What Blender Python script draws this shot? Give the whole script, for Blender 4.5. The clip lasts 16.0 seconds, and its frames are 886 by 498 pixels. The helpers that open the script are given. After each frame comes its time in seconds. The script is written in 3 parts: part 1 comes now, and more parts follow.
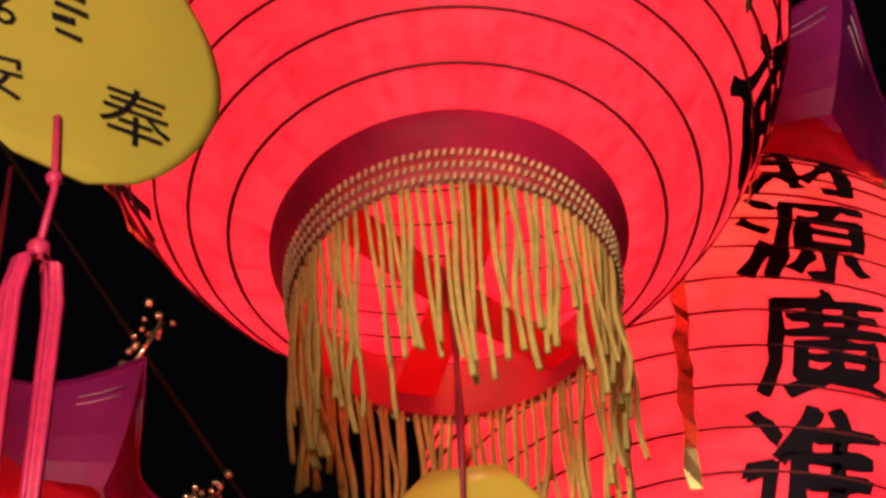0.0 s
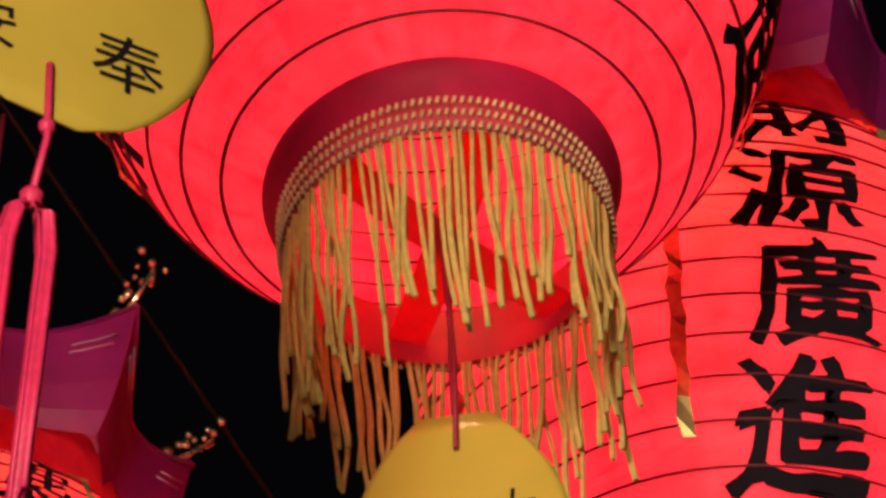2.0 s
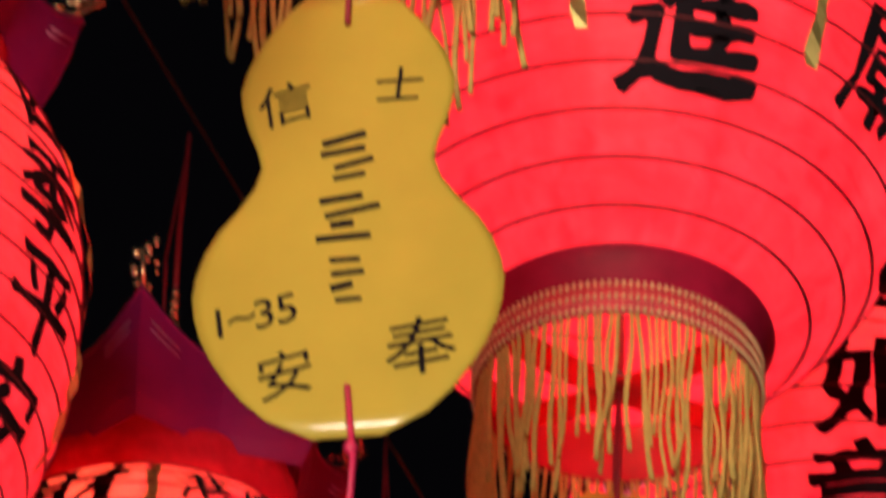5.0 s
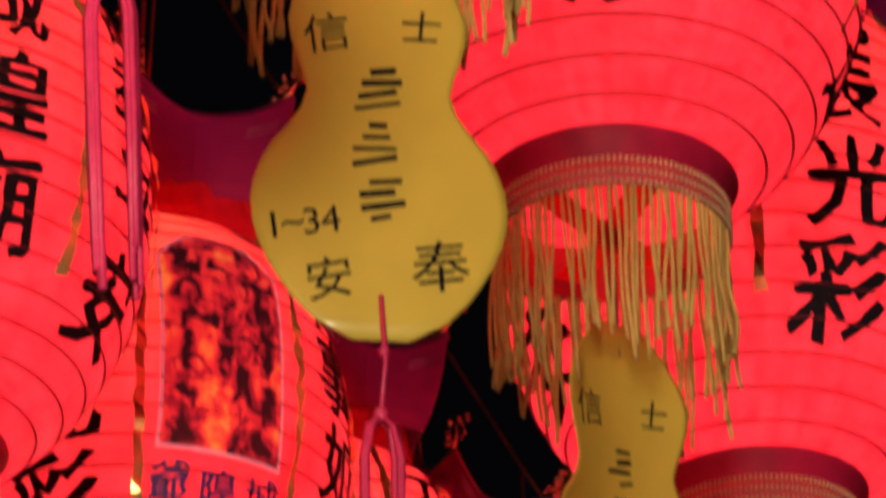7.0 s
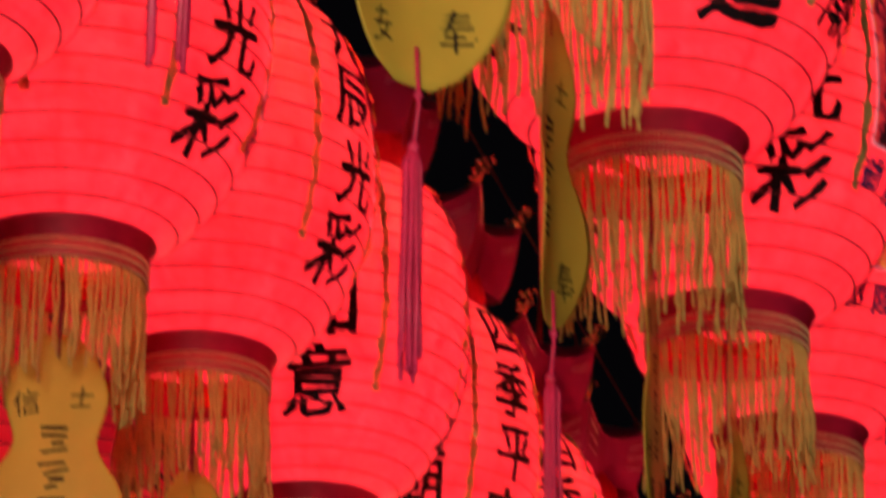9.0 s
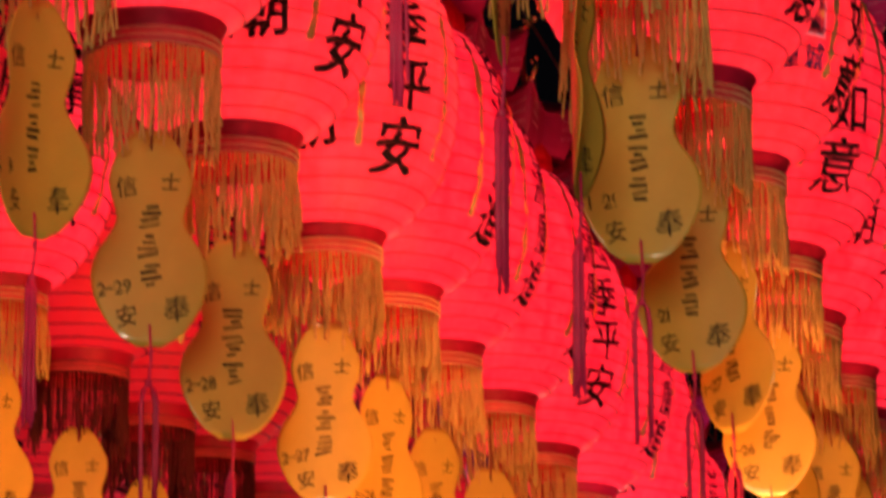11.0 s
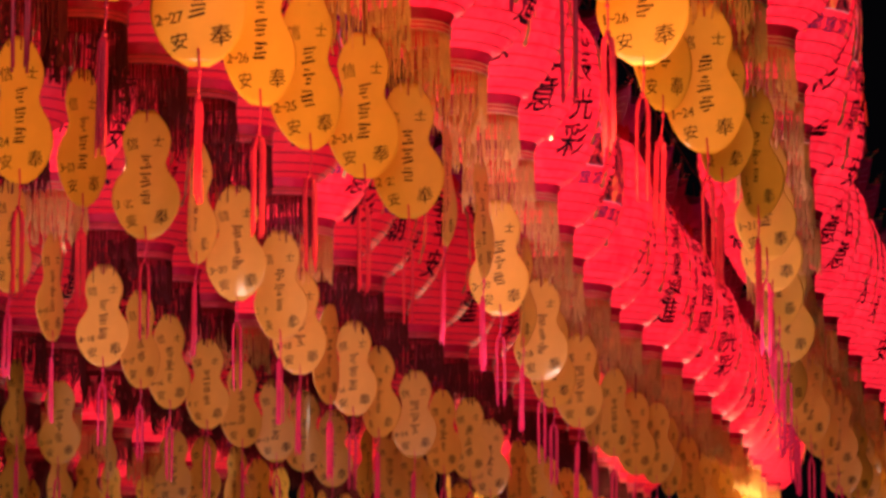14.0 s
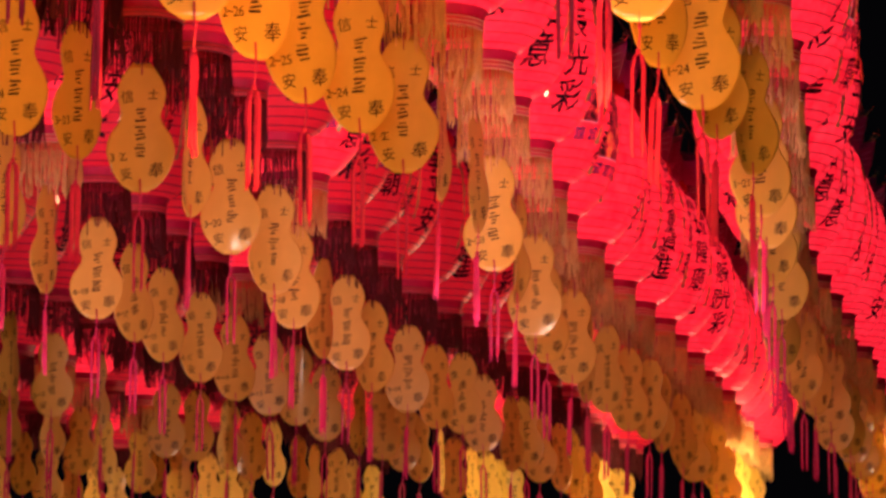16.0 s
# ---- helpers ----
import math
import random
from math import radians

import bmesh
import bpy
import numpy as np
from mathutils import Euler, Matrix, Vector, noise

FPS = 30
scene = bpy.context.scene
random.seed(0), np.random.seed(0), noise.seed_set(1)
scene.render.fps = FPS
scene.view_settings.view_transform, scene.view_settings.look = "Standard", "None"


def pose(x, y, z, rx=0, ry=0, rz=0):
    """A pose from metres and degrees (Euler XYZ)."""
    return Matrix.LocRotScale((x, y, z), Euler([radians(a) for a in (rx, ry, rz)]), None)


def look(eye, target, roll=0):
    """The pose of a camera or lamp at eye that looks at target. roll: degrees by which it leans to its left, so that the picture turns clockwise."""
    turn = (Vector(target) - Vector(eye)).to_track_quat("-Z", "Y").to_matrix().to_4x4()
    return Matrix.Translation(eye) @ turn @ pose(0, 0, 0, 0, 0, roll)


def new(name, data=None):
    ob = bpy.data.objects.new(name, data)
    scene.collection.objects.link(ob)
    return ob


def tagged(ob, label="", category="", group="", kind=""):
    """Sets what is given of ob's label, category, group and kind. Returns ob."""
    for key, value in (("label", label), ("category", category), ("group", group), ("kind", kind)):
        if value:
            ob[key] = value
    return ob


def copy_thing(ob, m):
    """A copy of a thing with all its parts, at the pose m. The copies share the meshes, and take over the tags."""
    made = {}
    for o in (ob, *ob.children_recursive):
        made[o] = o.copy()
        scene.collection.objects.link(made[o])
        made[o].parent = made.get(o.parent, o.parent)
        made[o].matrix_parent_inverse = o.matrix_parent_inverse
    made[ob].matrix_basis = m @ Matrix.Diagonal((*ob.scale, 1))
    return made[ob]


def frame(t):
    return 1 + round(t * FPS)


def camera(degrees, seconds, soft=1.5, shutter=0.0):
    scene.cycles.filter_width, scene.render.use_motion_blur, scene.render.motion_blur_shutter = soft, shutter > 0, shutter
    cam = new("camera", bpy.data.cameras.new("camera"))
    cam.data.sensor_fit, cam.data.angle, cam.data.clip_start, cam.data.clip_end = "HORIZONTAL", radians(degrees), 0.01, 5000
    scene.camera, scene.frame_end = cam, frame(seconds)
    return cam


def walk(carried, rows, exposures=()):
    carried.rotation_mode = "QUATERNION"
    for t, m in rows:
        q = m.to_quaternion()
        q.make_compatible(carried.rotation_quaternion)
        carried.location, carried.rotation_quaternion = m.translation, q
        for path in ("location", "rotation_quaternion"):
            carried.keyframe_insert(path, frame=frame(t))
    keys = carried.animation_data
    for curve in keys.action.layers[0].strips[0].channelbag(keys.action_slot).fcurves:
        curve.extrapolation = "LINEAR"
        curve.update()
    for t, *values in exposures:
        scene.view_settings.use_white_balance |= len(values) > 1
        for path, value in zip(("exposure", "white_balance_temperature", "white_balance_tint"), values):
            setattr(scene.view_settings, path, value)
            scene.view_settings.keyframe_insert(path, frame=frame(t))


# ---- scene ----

# ---- camera ----
EYE = 1.6
cam = camera(13.17, 16.0, soft=3.2, shutter=0.6)
# seconds, heading, upward tilt, lean
PATH = [
    (0.0, 22.72, 45.83, 0.01), (0.5, 22.78, 45.69, -0.05), (1.0, 22.65, 45.51, 0.05), (1.5, 22.62, 45.30, 0.04),
    (2.0, 22.57, 45.05, 0.10), (2.5, 22.60, 44.85, -0.17), (3.0, 22.56, 44.59, -0.35), (3.2, 22.52, 44.42, -0.45),
    (5.3, 19.60, 37.49, -2.3), (5.5, 19.18, 36.64, -2.21), (6.0, 18.15, 34.55, -0.86), (6.5, 17.02, 32.58, 0.38),
    (7.0, 15.89, 30.46, 1.70), (7.5, 14.90, 28.19, 0.73), (8.0, 14.09, 25.85, -1.0), (8.5, 13.27, 23.55, -1.3),
    (9.0, 12.53, 21.42, -0.28), (9.5, 11.77, 19.45, 0.79), (10.0, 11.16, 17.67, 0.44), (10.2, 10.95, 16.95, 0.40),
    (12.3, 8.95, 10.88, 0.36), (12.5, 8.83, 10.40, 0.35), (13.0, 8.57, 9.31, 0.24), (13.5, 8.37, 8.45, 0.14),
    (14.0, 8.22, 7.85, -0.07), (14.5, 8.16, 7.49, -0.19), (15.0, 8.13, 7.31, -0.23), (15.5, 8.12, 7.21, -0.29),
    (16.0, 8.13, 7.18, -0.45)]
walk(cam, [(t, pose(0, 0, EYE, 90 + up, 0, head) @ pose(0, 0, 0, 0, 0, -lean)) for t, head, up, lean in PATH])

# ---- night sky and lamps ----
night = bpy.data.worlds.new("night")
night.use_nodes = True
night.node_tree.nodes["Background"].inputs[0].default_value = (0.004, 0.0035, 0.005, 1)
night.node_tree.nodes["Background"].inputs[1].default_value = 0.3
scene.world = night


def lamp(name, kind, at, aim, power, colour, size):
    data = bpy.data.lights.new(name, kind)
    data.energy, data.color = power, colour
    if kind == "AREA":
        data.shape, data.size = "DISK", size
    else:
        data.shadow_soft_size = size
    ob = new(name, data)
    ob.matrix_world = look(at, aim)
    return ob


# unseen fill added behind the viewer, and a flood lamp under the aisle
lamp("front_fill_light", "AREA", (0.3, -2.8, 1.9), (-1.0, 4.0, 3.1), 208, (1.0, 0.88, 0.68), 1.3)
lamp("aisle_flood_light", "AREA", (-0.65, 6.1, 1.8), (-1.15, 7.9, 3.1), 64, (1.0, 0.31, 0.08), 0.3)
# unseen fills added for the far cards; pink tint stands in for lantern glow
lamp("far_aisle_fill_light", "AREA", (-0.95, 9.3, 1.75), (-1.5, 14.0, 3.0), 44, (1.0, 0.44, 0.66), 0.3)
lamp("far_left_fill_light", "AREA", (-3.4, 10.2, 1.7), (-3.4, 15.0, 3.0), 34, (1.0, 0.46, 0.70), 0.3)
# the temple's lamps at the far end
lamp("temple_light", "POINT", (-1.0, 20.0, 2.2), (0, 21, 3), 270, (1.0, 0.62, 0.36), 0.15)
lamp("temple_side_light", "POINT", (-4.5, 20.5, 2.2), (0, 21, 3), 34, (1.0, 0.56, 0.50), 0.15)


# ---- materials ----
def material(name, base, rough=0.6, metal=0.0, spec=0.5, coat=0.0, grain=0.0, scale=60.0, bump=0.0, emit=None, power=0.0, through_light=0.0):
    """A principled surface with colour variation at two scales and fine relief."""
    mat = bpy.data.materials.new(name)
    mat.use_nodes = True
    tree = mat.node_tree
    bsdf = tree.nodes["Principled BSDF"]
    add, link = tree.nodes.new, tree.links.new
    bsdf.inputs["Roughness"].default_value = rough
    bsdf.inputs["Metallic"].default_value = metal
    bsdf.inputs["Specular IOR Level"].default_value = spec
    bsdf.inputs["Coat Weight"].default_value = coat
    bsdf.inputs["Coat Roughness"].default_value = 0.12
    place = add("ShaderNodeTexCoord")
    fine, broad = add("ShaderNodeTexNoise"), add("ShaderNodeTexNoise")
    fine.inputs["Scale"].default_value, broad.inputs["Scale"].default_value = scale, scale * 0.12
    fine.inputs["Detail"].default_value, broad.inputs["Detail"].default_value = 4, 2
    link(place.outputs["Object"], fine.inputs["Vector"])
    link(place.outputs["Object"], broad.inputs["Vector"])
    both = add("ShaderNodeMath")
    both.operation = "ADD"
    link(fine.outputs["Fac"], both.inputs[0])
    link(broad.outputs["Fac"], both.inputs[1])
    info = add("ShaderNodeObjectInfo")
    third = add("ShaderNodeMath")
    third.operation = "MULTIPLY_ADD"
    third.inputs[1].default_value = 0.5
    link(info.outputs["Random"], third.inputs[0])
    link(both.outputs[0], third.inputs[2])
    ramp = add("ShaderNodeMapRange")
    ramp.inputs["From Min"].default_value, ramp.inputs["From Max"].default_value = 0.8, 1.75
    ramp.inputs["To Min"].default_value, ramp.inputs["To Max"].default_value = 1 - grain, 1 + grain
    link(third.outputs[0], ramp.inputs["Value"])
    tint = add("ShaderNodeVectorMath")
    tint.operation = "SCALE"
    tint.inputs[0].default_value = base
    link(ramp.outputs["Result"], tint.inputs["Scale"])
    link(tint.outputs["Vector"], bsdf.inputs["Base Color"])
    if bump:
        relief = add("ShaderNodeBump")
        relief.inputs["Strength"].default_value, relief.inputs["Distance"].default_value = bump, 0.002
        link(fine.outputs["Fac"], relief.inputs["Height"])
        link(relief.outputs["Normal"], bsdf.inputs["Normal"])
    if emit:
        bsdf.inputs["Emission Color"].default_value = (*emit, 1)
        power_node = add("ShaderNodeMath")
        power_node.operation = "MULTIPLY"
        power_node.inputs[1].default_value = power
        link(ramp.outputs["Result"], power_node.inputs[0])
        link(power_node.outputs[0], bsdf.inputs["Emission Strength"])
    if through_light:
        thin = add("ShaderNodeBsdfTranslucent")
        link(tint.outputs["Vector"], thin.inputs["Color"])
        mix = add("ShaderNodeMixShader")
        mix.inputs["Fac"].default_value = through_light
        link(bsdf.outputs["BSDF"], mix.inputs[1])
        link(thin.outputs["BSDF"], mix.inputs[2])
        link(mix.outputs["Shader"], tree.nodes["Material Output"].inputs["Surface"])
    return mat


def cloth_material(name, glow):
    """Thin red cloth, glowing with the light spread inside the lantern; creases and seams scatter it paler."""
    mat = material(name, (0.70, 0.02, 0.04), 0.5, spec=0.22, grain=0.12, scale=26, bump=0.8, emit=(1.0, 0.02, 0.04), power=glow)
    tree = mat.node_tree
    add, link = tree.nodes.new, tree.links.new
    bsdf = tree.nodes["Principled BSDF"]
    place, stretch, crease, ramp = add("ShaderNodeTexCoord"), add("ShaderNodeMapping"), add("ShaderNodeTexNoise"), add("ShaderNodeValToRGB")
    stretch.inputs["Scale"].default_value = (1.0, 1.0, 2.2)
    crease.inputs["Scale"].default_value, crease.inputs["Detail"].default_value, crease.inputs["Distortion"].default_value = 9, 6, 1.8
    crease.inputs["Roughness"].default_value = 0.62
    link(place.outputs["Object"], stretch.inputs["Vector"])
    link(stretch.outputs["Vector"], crease.inputs["Vector"])
    split, turn, flat, streak = add("ShaderNodeSeparateXYZ"), add("ShaderNodeMath"), add("ShaderNodeCombineXYZ"), add("ShaderNodeTexNoise")
    turn.operation = "ARCTAN2"
    link(place.outputs["Object"], split.inputs["Vector"])
    link(split.outputs["Y"], turn.inputs[0])
    link(split.outputs["X"], turn.inputs[1])
    link(turn.outputs[0], flat.inputs["X"])
    link(split.outputs["Z"], flat.inputs["Y"])
    streak.inputs["Scale"].default_value, streak.inputs["Detail"].default_value = 11.0, 6
    link(flat.outputs["Vector"], streak.inputs["Vector"])
    sheen, total = add("ShaderNodeTexNoise"), add("ShaderNodeMix")
    sheen.inputs["Scale"].default_value, sheen.inputs["Detail"].default_value, sheen.inputs["Distortion"].default_value = 30, 5, 2.5
    link(stretch.outputs["Vector"], sheen.inputs["Vector"])
    blend = add("ShaderNodeMix")
    blend.inputs["Factor"].default_value = 0.45
    link(crease.outputs["Fac"], blend.inputs["A"])
    link(streak.outputs["Fac"], blend.inputs["B"])
    total.inputs["Factor"].default_value = 0.28
    link(blend.outputs["Result"], total.inputs["A"])
    link(sheen.outputs["Fac"], total.inputs["B"])
    link(total.outputs["Result"], ramp.inputs["Fac"])
    relief = next(n for n in tree.nodes if n.type == "BUMP")
    relief.inputs["Distance"].default_value = 0.004
    link(total.outputs["Result"], relief.inputs["Height"])
    ramp.color_ramp.elements[0].position, ramp.color_ramp.elements[0].color = 0.40, (0.92, 0.005, 0.031, 1)
    ramp.color_ramp.elements[1].position, ramp.color_ramp.elements[1].color = 0.61, (1.0, 0.045, 0.082, 1)
    link(ramp.outputs["Color"], bsdf.inputs["Emission Color"])
    thin, mix = add("ShaderNodeBsdfTranslucent"), add("ShaderNodeMixShader")
    thin.inputs["Color"].default_value = (0.95, 0.15, 0.075, 1)
    mix.inputs["Fac"].default_value = 0.3
    link(bsdf.outputs["BSDF"], mix.inputs[1])
    link(thin.outputs["BSDF"], mix.inputs[2])
    link(mix.outputs["Shader"], tree.nodes["Material Output"].inputs["Surface"])
    return mat


CLOTH = cloth_material("lit_red_cloth", 1.1)
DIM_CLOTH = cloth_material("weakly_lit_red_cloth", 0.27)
HOOP = material("dark_red_wire", (0.14, 0.006, 0.010), 0.6, grain=0.2)
INK = material("black_ink", (0.012, 0.008, 0.012), 0.8, spec=0.1, grain=0.3)
BLUE_INK = material("blue_ink", (0.035, 0.04, 0.24), 0.55, grain=0.3)
VELVET = material("dark_red_plastic_collar", (0.40, 0.008, 0.045), 0.55, spec=0.2, grain=0.4, scale=34, bump=0.35)
LINING = material("red_lining", (0.88, 0.04, 0.09), 0.5, grain=0.15, scale=40, through_light=0.6)
BRAID = material("cream_gold_braid", (0.74, 0.45, 0.24), 0.7, grain=0.3, scale=420, bump=0.4)
BRAID_RED = material("red_braid", (0.60, 0.05, 0.07), 0.7, grain=0.35, scale=300, bump=0.5)
YARN = material("yellow_fringe_yarn", (0.80, 0.54, 0.16), 0.75, spec=0.2, grain=0.3, scale=150, bump=0.6, through_light=0.25)
# same yarn and braid darkened: shade of the left rows put into the colour
SHADED_YARN = material("shaded_fringe_yarn", (0.13, 0.022, 0.022), 0.8, spec=0.2, grain=0.3, scale=150, bump=0.6, through_light=0.2)
SHADED_BRAID = material("shaded_braid", (0.16, 0.02, 0.025), 0.7, grain=0.3, scale=300, bump=0.4)
CROWN = material("magenta_plastic_crown", (0.27, 0.012, 0.14), 0.38, grain=0.2, scale=25, bump=0.1)
PLEAT = material("pale_pleat_thread", (0.6, 0.3, 0.5), 0.5, grain=0.2)
RUFFLE = material("red_pleated_neck", (0.50, 0.012, 0.035), 0.6, spec=0.2, grain=0.4, scale=60, bump=0.7, through_light=0.2)
GOLD = material("gold_beads", (1.0, 0.80, 0.48), 0.14, metal=0.85, grain=0.15)
FOIL = material("gold_foil", (0.80, 0.62, 0.22), 0.25, metal=0.6, grain=0.35, scale=200)
CARD = material("yellow_laminated_card", (0.82, 0.59, 0.085), 0.45, coat=0.8, grain=0.10, scale=22, bump=0.06, through_light=0.3)
SILK = material("crimson_tassel_silk", (0.72, 0.025, 0.11), 0.5, grain=0.3, scale=200, bump=0.5)
CORD = material("dark_red_cord", (0.35, 0.01, 0.03), 0.6, grain=0.3, scale=300)
STEEL = material("dark_cable", (0.008, 0.008, 0.008), 0.6, grain=0.3)
BORDER = material("pale_picture_border", (0.7, 0.45, 0.55), 0.5, grain=0.1, emit=(1.0, 0.25, 0.35), power=0.28)
BULB = material("green_bulb_socket", (0.03, 0.09, 0.05), 0.4, grain=0.2)
ASPHALT = material("asphalt", (0.05, 0.048, 0.046), 0.85, grain=0.3, scale=8, bump=0.3)


def picture_material():
    """A printed votive picture: folds of gold and dark brown on red, lit from behind through the cloth."""
    mat = bpy.data.materials.new("votive_print")
    mat.use_nodes = True
    tree = mat.node_tree
    add, link = tree.nodes.new, tree.links.new
    place, stretch, folds, blot, ramp = add("ShaderNodeTexCoord"), add("ShaderNodeMapping"), add("ShaderNodeTexNoise"), add("ShaderNodeTexNoise"), add("ShaderNodeValToRGB")
    stretch.inputs["Scale"].default_value = (1.0, 1.0, 0.20)
    folds.inputs["Scale"].default_value, folds.inputs["Detail"].default_value = 34, 3
    blot.inputs["Scale"].default_value, blot.inputs["Detail"].default_value, blot.inputs["Distortion"].default_value = 38, 5, 1.2
    link(place.outputs["Object"], stretch.inputs["Vector"])
    link(stretch.outputs["Vector"], folds.inputs["Vector"])
    link(place.outputs["Object"], blot.inputs["Vector"])
    mix = add("ShaderNodeMix")
    mix.inputs["Factor"].default_value = 0.5
    link(folds.outputs["Fac"], mix.inputs["A"])
    link(blot.outputs["Fac"], mix.inputs["B"])
    link(mix.outputs["Result"], ramp.inputs["Fac"])
    stops = [(0.44, (0.02, 0.004, 0.006, 1)), (0.50, (0.42, 0.012, 0.025, 1)), (0.56, (0.72, 0.035, 0.03, 1)), (0.66, (0.85, 0.20, 0.04, 1))]
    ramp.color_ramp.elements[0].position, ramp.color_ramp.elements[0].color = stops[0]
    ramp.color_ramp.elements[1].position, ramp.color_ramp.elements[1].color = stops[3]
    for at, colour in stops[1:3]:
        ramp.color_ramp.elements.new(at).color = colour
    bsdf = tree.nodes["Principled BSDF"]
    link(ramp.outputs["Color"], bsdf.inputs["Base Color"])
    link(ramp.outputs["Color"], bsdf.inputs["Emission Color"])
    bsdf.inputs["Emission Strength"].default_value = 0.75
    bsdf.inputs["Roughness"].default_value = 0.35
    return mat


PRINT = picture_material()


# ---- mesh helpers ----
def part(name, mesh, mat, parent, label="", smooth=True):
    """Links a mesh, or (verts, faces), as one object under a thing or a part."""
    if isinstance(mesh, tuple):
        data = bpy.data.meshes.new(name)
        data.from_pydata([tuple(v) for v in mesh[0]], [], mesh[1])
        mesh = data
    if not mesh.materials:
        mesh.materials.append(mat)
    mesh.polygons.foreach_set("use_smooth", [smooth] * len(mesh.polygons))
    ob = new(name, mesh)
    ob.parent = parent
    if label:
        tagged(ob, label)
    return ob


def lathe(profile, segs, ripple=None):
    """A surface of revolution about z through (r, z) pairs; ripple(angle, r, z) may change r and z."""
    verts, faces = [], []
    for r, z in profile:
        for k in range(segs):
            a = 2 * math.pi * k / segs
            rr, zz = ripple(a, r, z) if ripple else (r, z)
            verts.append((rr * math.cos(a), rr * math.sin(a), zz))
    for i in range(len(profile) - 1):
        for k in range(segs):
            m = (k + 1) % segs
            faces.append((i * segs + k, i * segs + m, (i + 1) * segs + m, (i + 1) * segs + k))
    return verts, faces


def join(*pieces):
    verts, faces = [], []
    for v, f in pieces:
        n = len(verts)
        verts += list(v)
        faces += [tuple(i + n for i in face) for face in f]
    return verts, faces


def tube(points, radius, sides=4, taper=1.0):
    """A tube along points."""
    verts, faces = [], []
    pts = [Vector(p) for p in points]
    for i, p in enumerate(pts):
        d = (pts[min(i + 1, len(pts) - 1)] - pts[max(i - 1, 0)]).normalized()
        a = d.orthogonal().normalized() if abs(d.z) < 0.9 else d.cross(Vector((0.31, 0.95, 0.0))).normalized()
        b = d.cross(a)
        r = radius * (1 + (taper - 1) * i / max(1, len(pts) - 1))
        for k in range(sides):
            t = 2 * math.pi * k / sides
            verts.append(p + (a * math.cos(t) + b * math.sin(t)) * r)
    for i in range(len(pts) - 1):
        for k in range(sides):
            m = (k + 1) % sides
            faces.append((i * sides + k, i * sides + m, (i + 1) * sides + m, (i + 1) * sides + k))
    faces.append(tuple(range(sides))[::-1])
    faces.append(tuple((len(pts) - 1) * sides + k for k in range(sides)))
    return verts, faces


def ball(at, r, segs=6, rings=4):
    return [(v[0] + at[0], v[1] + at[1], v[2] + at[2]) for v in
            lathe([(max(r * math.sin(math.pi * i / rings), r * 0.02), -r * math.cos(math.pi * i / rings)) for i in range(rings + 1)], segs)[0]], \
        lathe([(1, 0)] * (rings + 1), segs)[1]


def torus(r, z, thick, segs, sides=4):
    verts, faces = [], []
    for k in range(segs):
        a = 2 * math.pi * k / segs
        for s in range(sides):
            t = 2 * math.pi * s / sides
            q = r + thick * math.cos(t)
            verts.append((q * math.cos(a), q * math.sin(a), z + thick * math.sin(t)))
    for k in range(segs):
        for s in range(sides):
            m, n = (k + 1) % segs, (s + 1) % sides
            faces.append((k * sides + s, m * sides + s, m * sides + n, k * sides + n))
    return verts, faces


LETTERS = {}


def letter(text, bold=0.012):
    """The outline mesh of a text as 2D vertices and faces, one unit to the em, with its middle at the origin."""
    key = (text, bold)
    if key not in LETTERS:
        curve = bpy.data.curves.new("lettering", "FONT")
        curve.body, curve.offset, curve.resolution_u = text, min(bold, 0.006) if text in "港城廣廟四" else bold, 2
        ob = new("lettering", curve)
        bpy.context.view_layer.update()
        mesh = bpy.data.meshes.new_from_object(ob.evaluated_get(bpy.context.evaluated_depsgraph_get()))
        verts = np.array([v.co[:2] for v in mesh.vertices])
        faces = [tuple(p.vertices) for p in mesh.polygons]
        verts -= (verts.max(0) + verts.min(0)) / 2
        bpy.data.objects.remove(ob)
        bpy.data.curves.remove(curve)
        bpy.data.meshes.remove(mesh)
        LETTERS[key] = (verts, faces)
    return LETTERS[key]


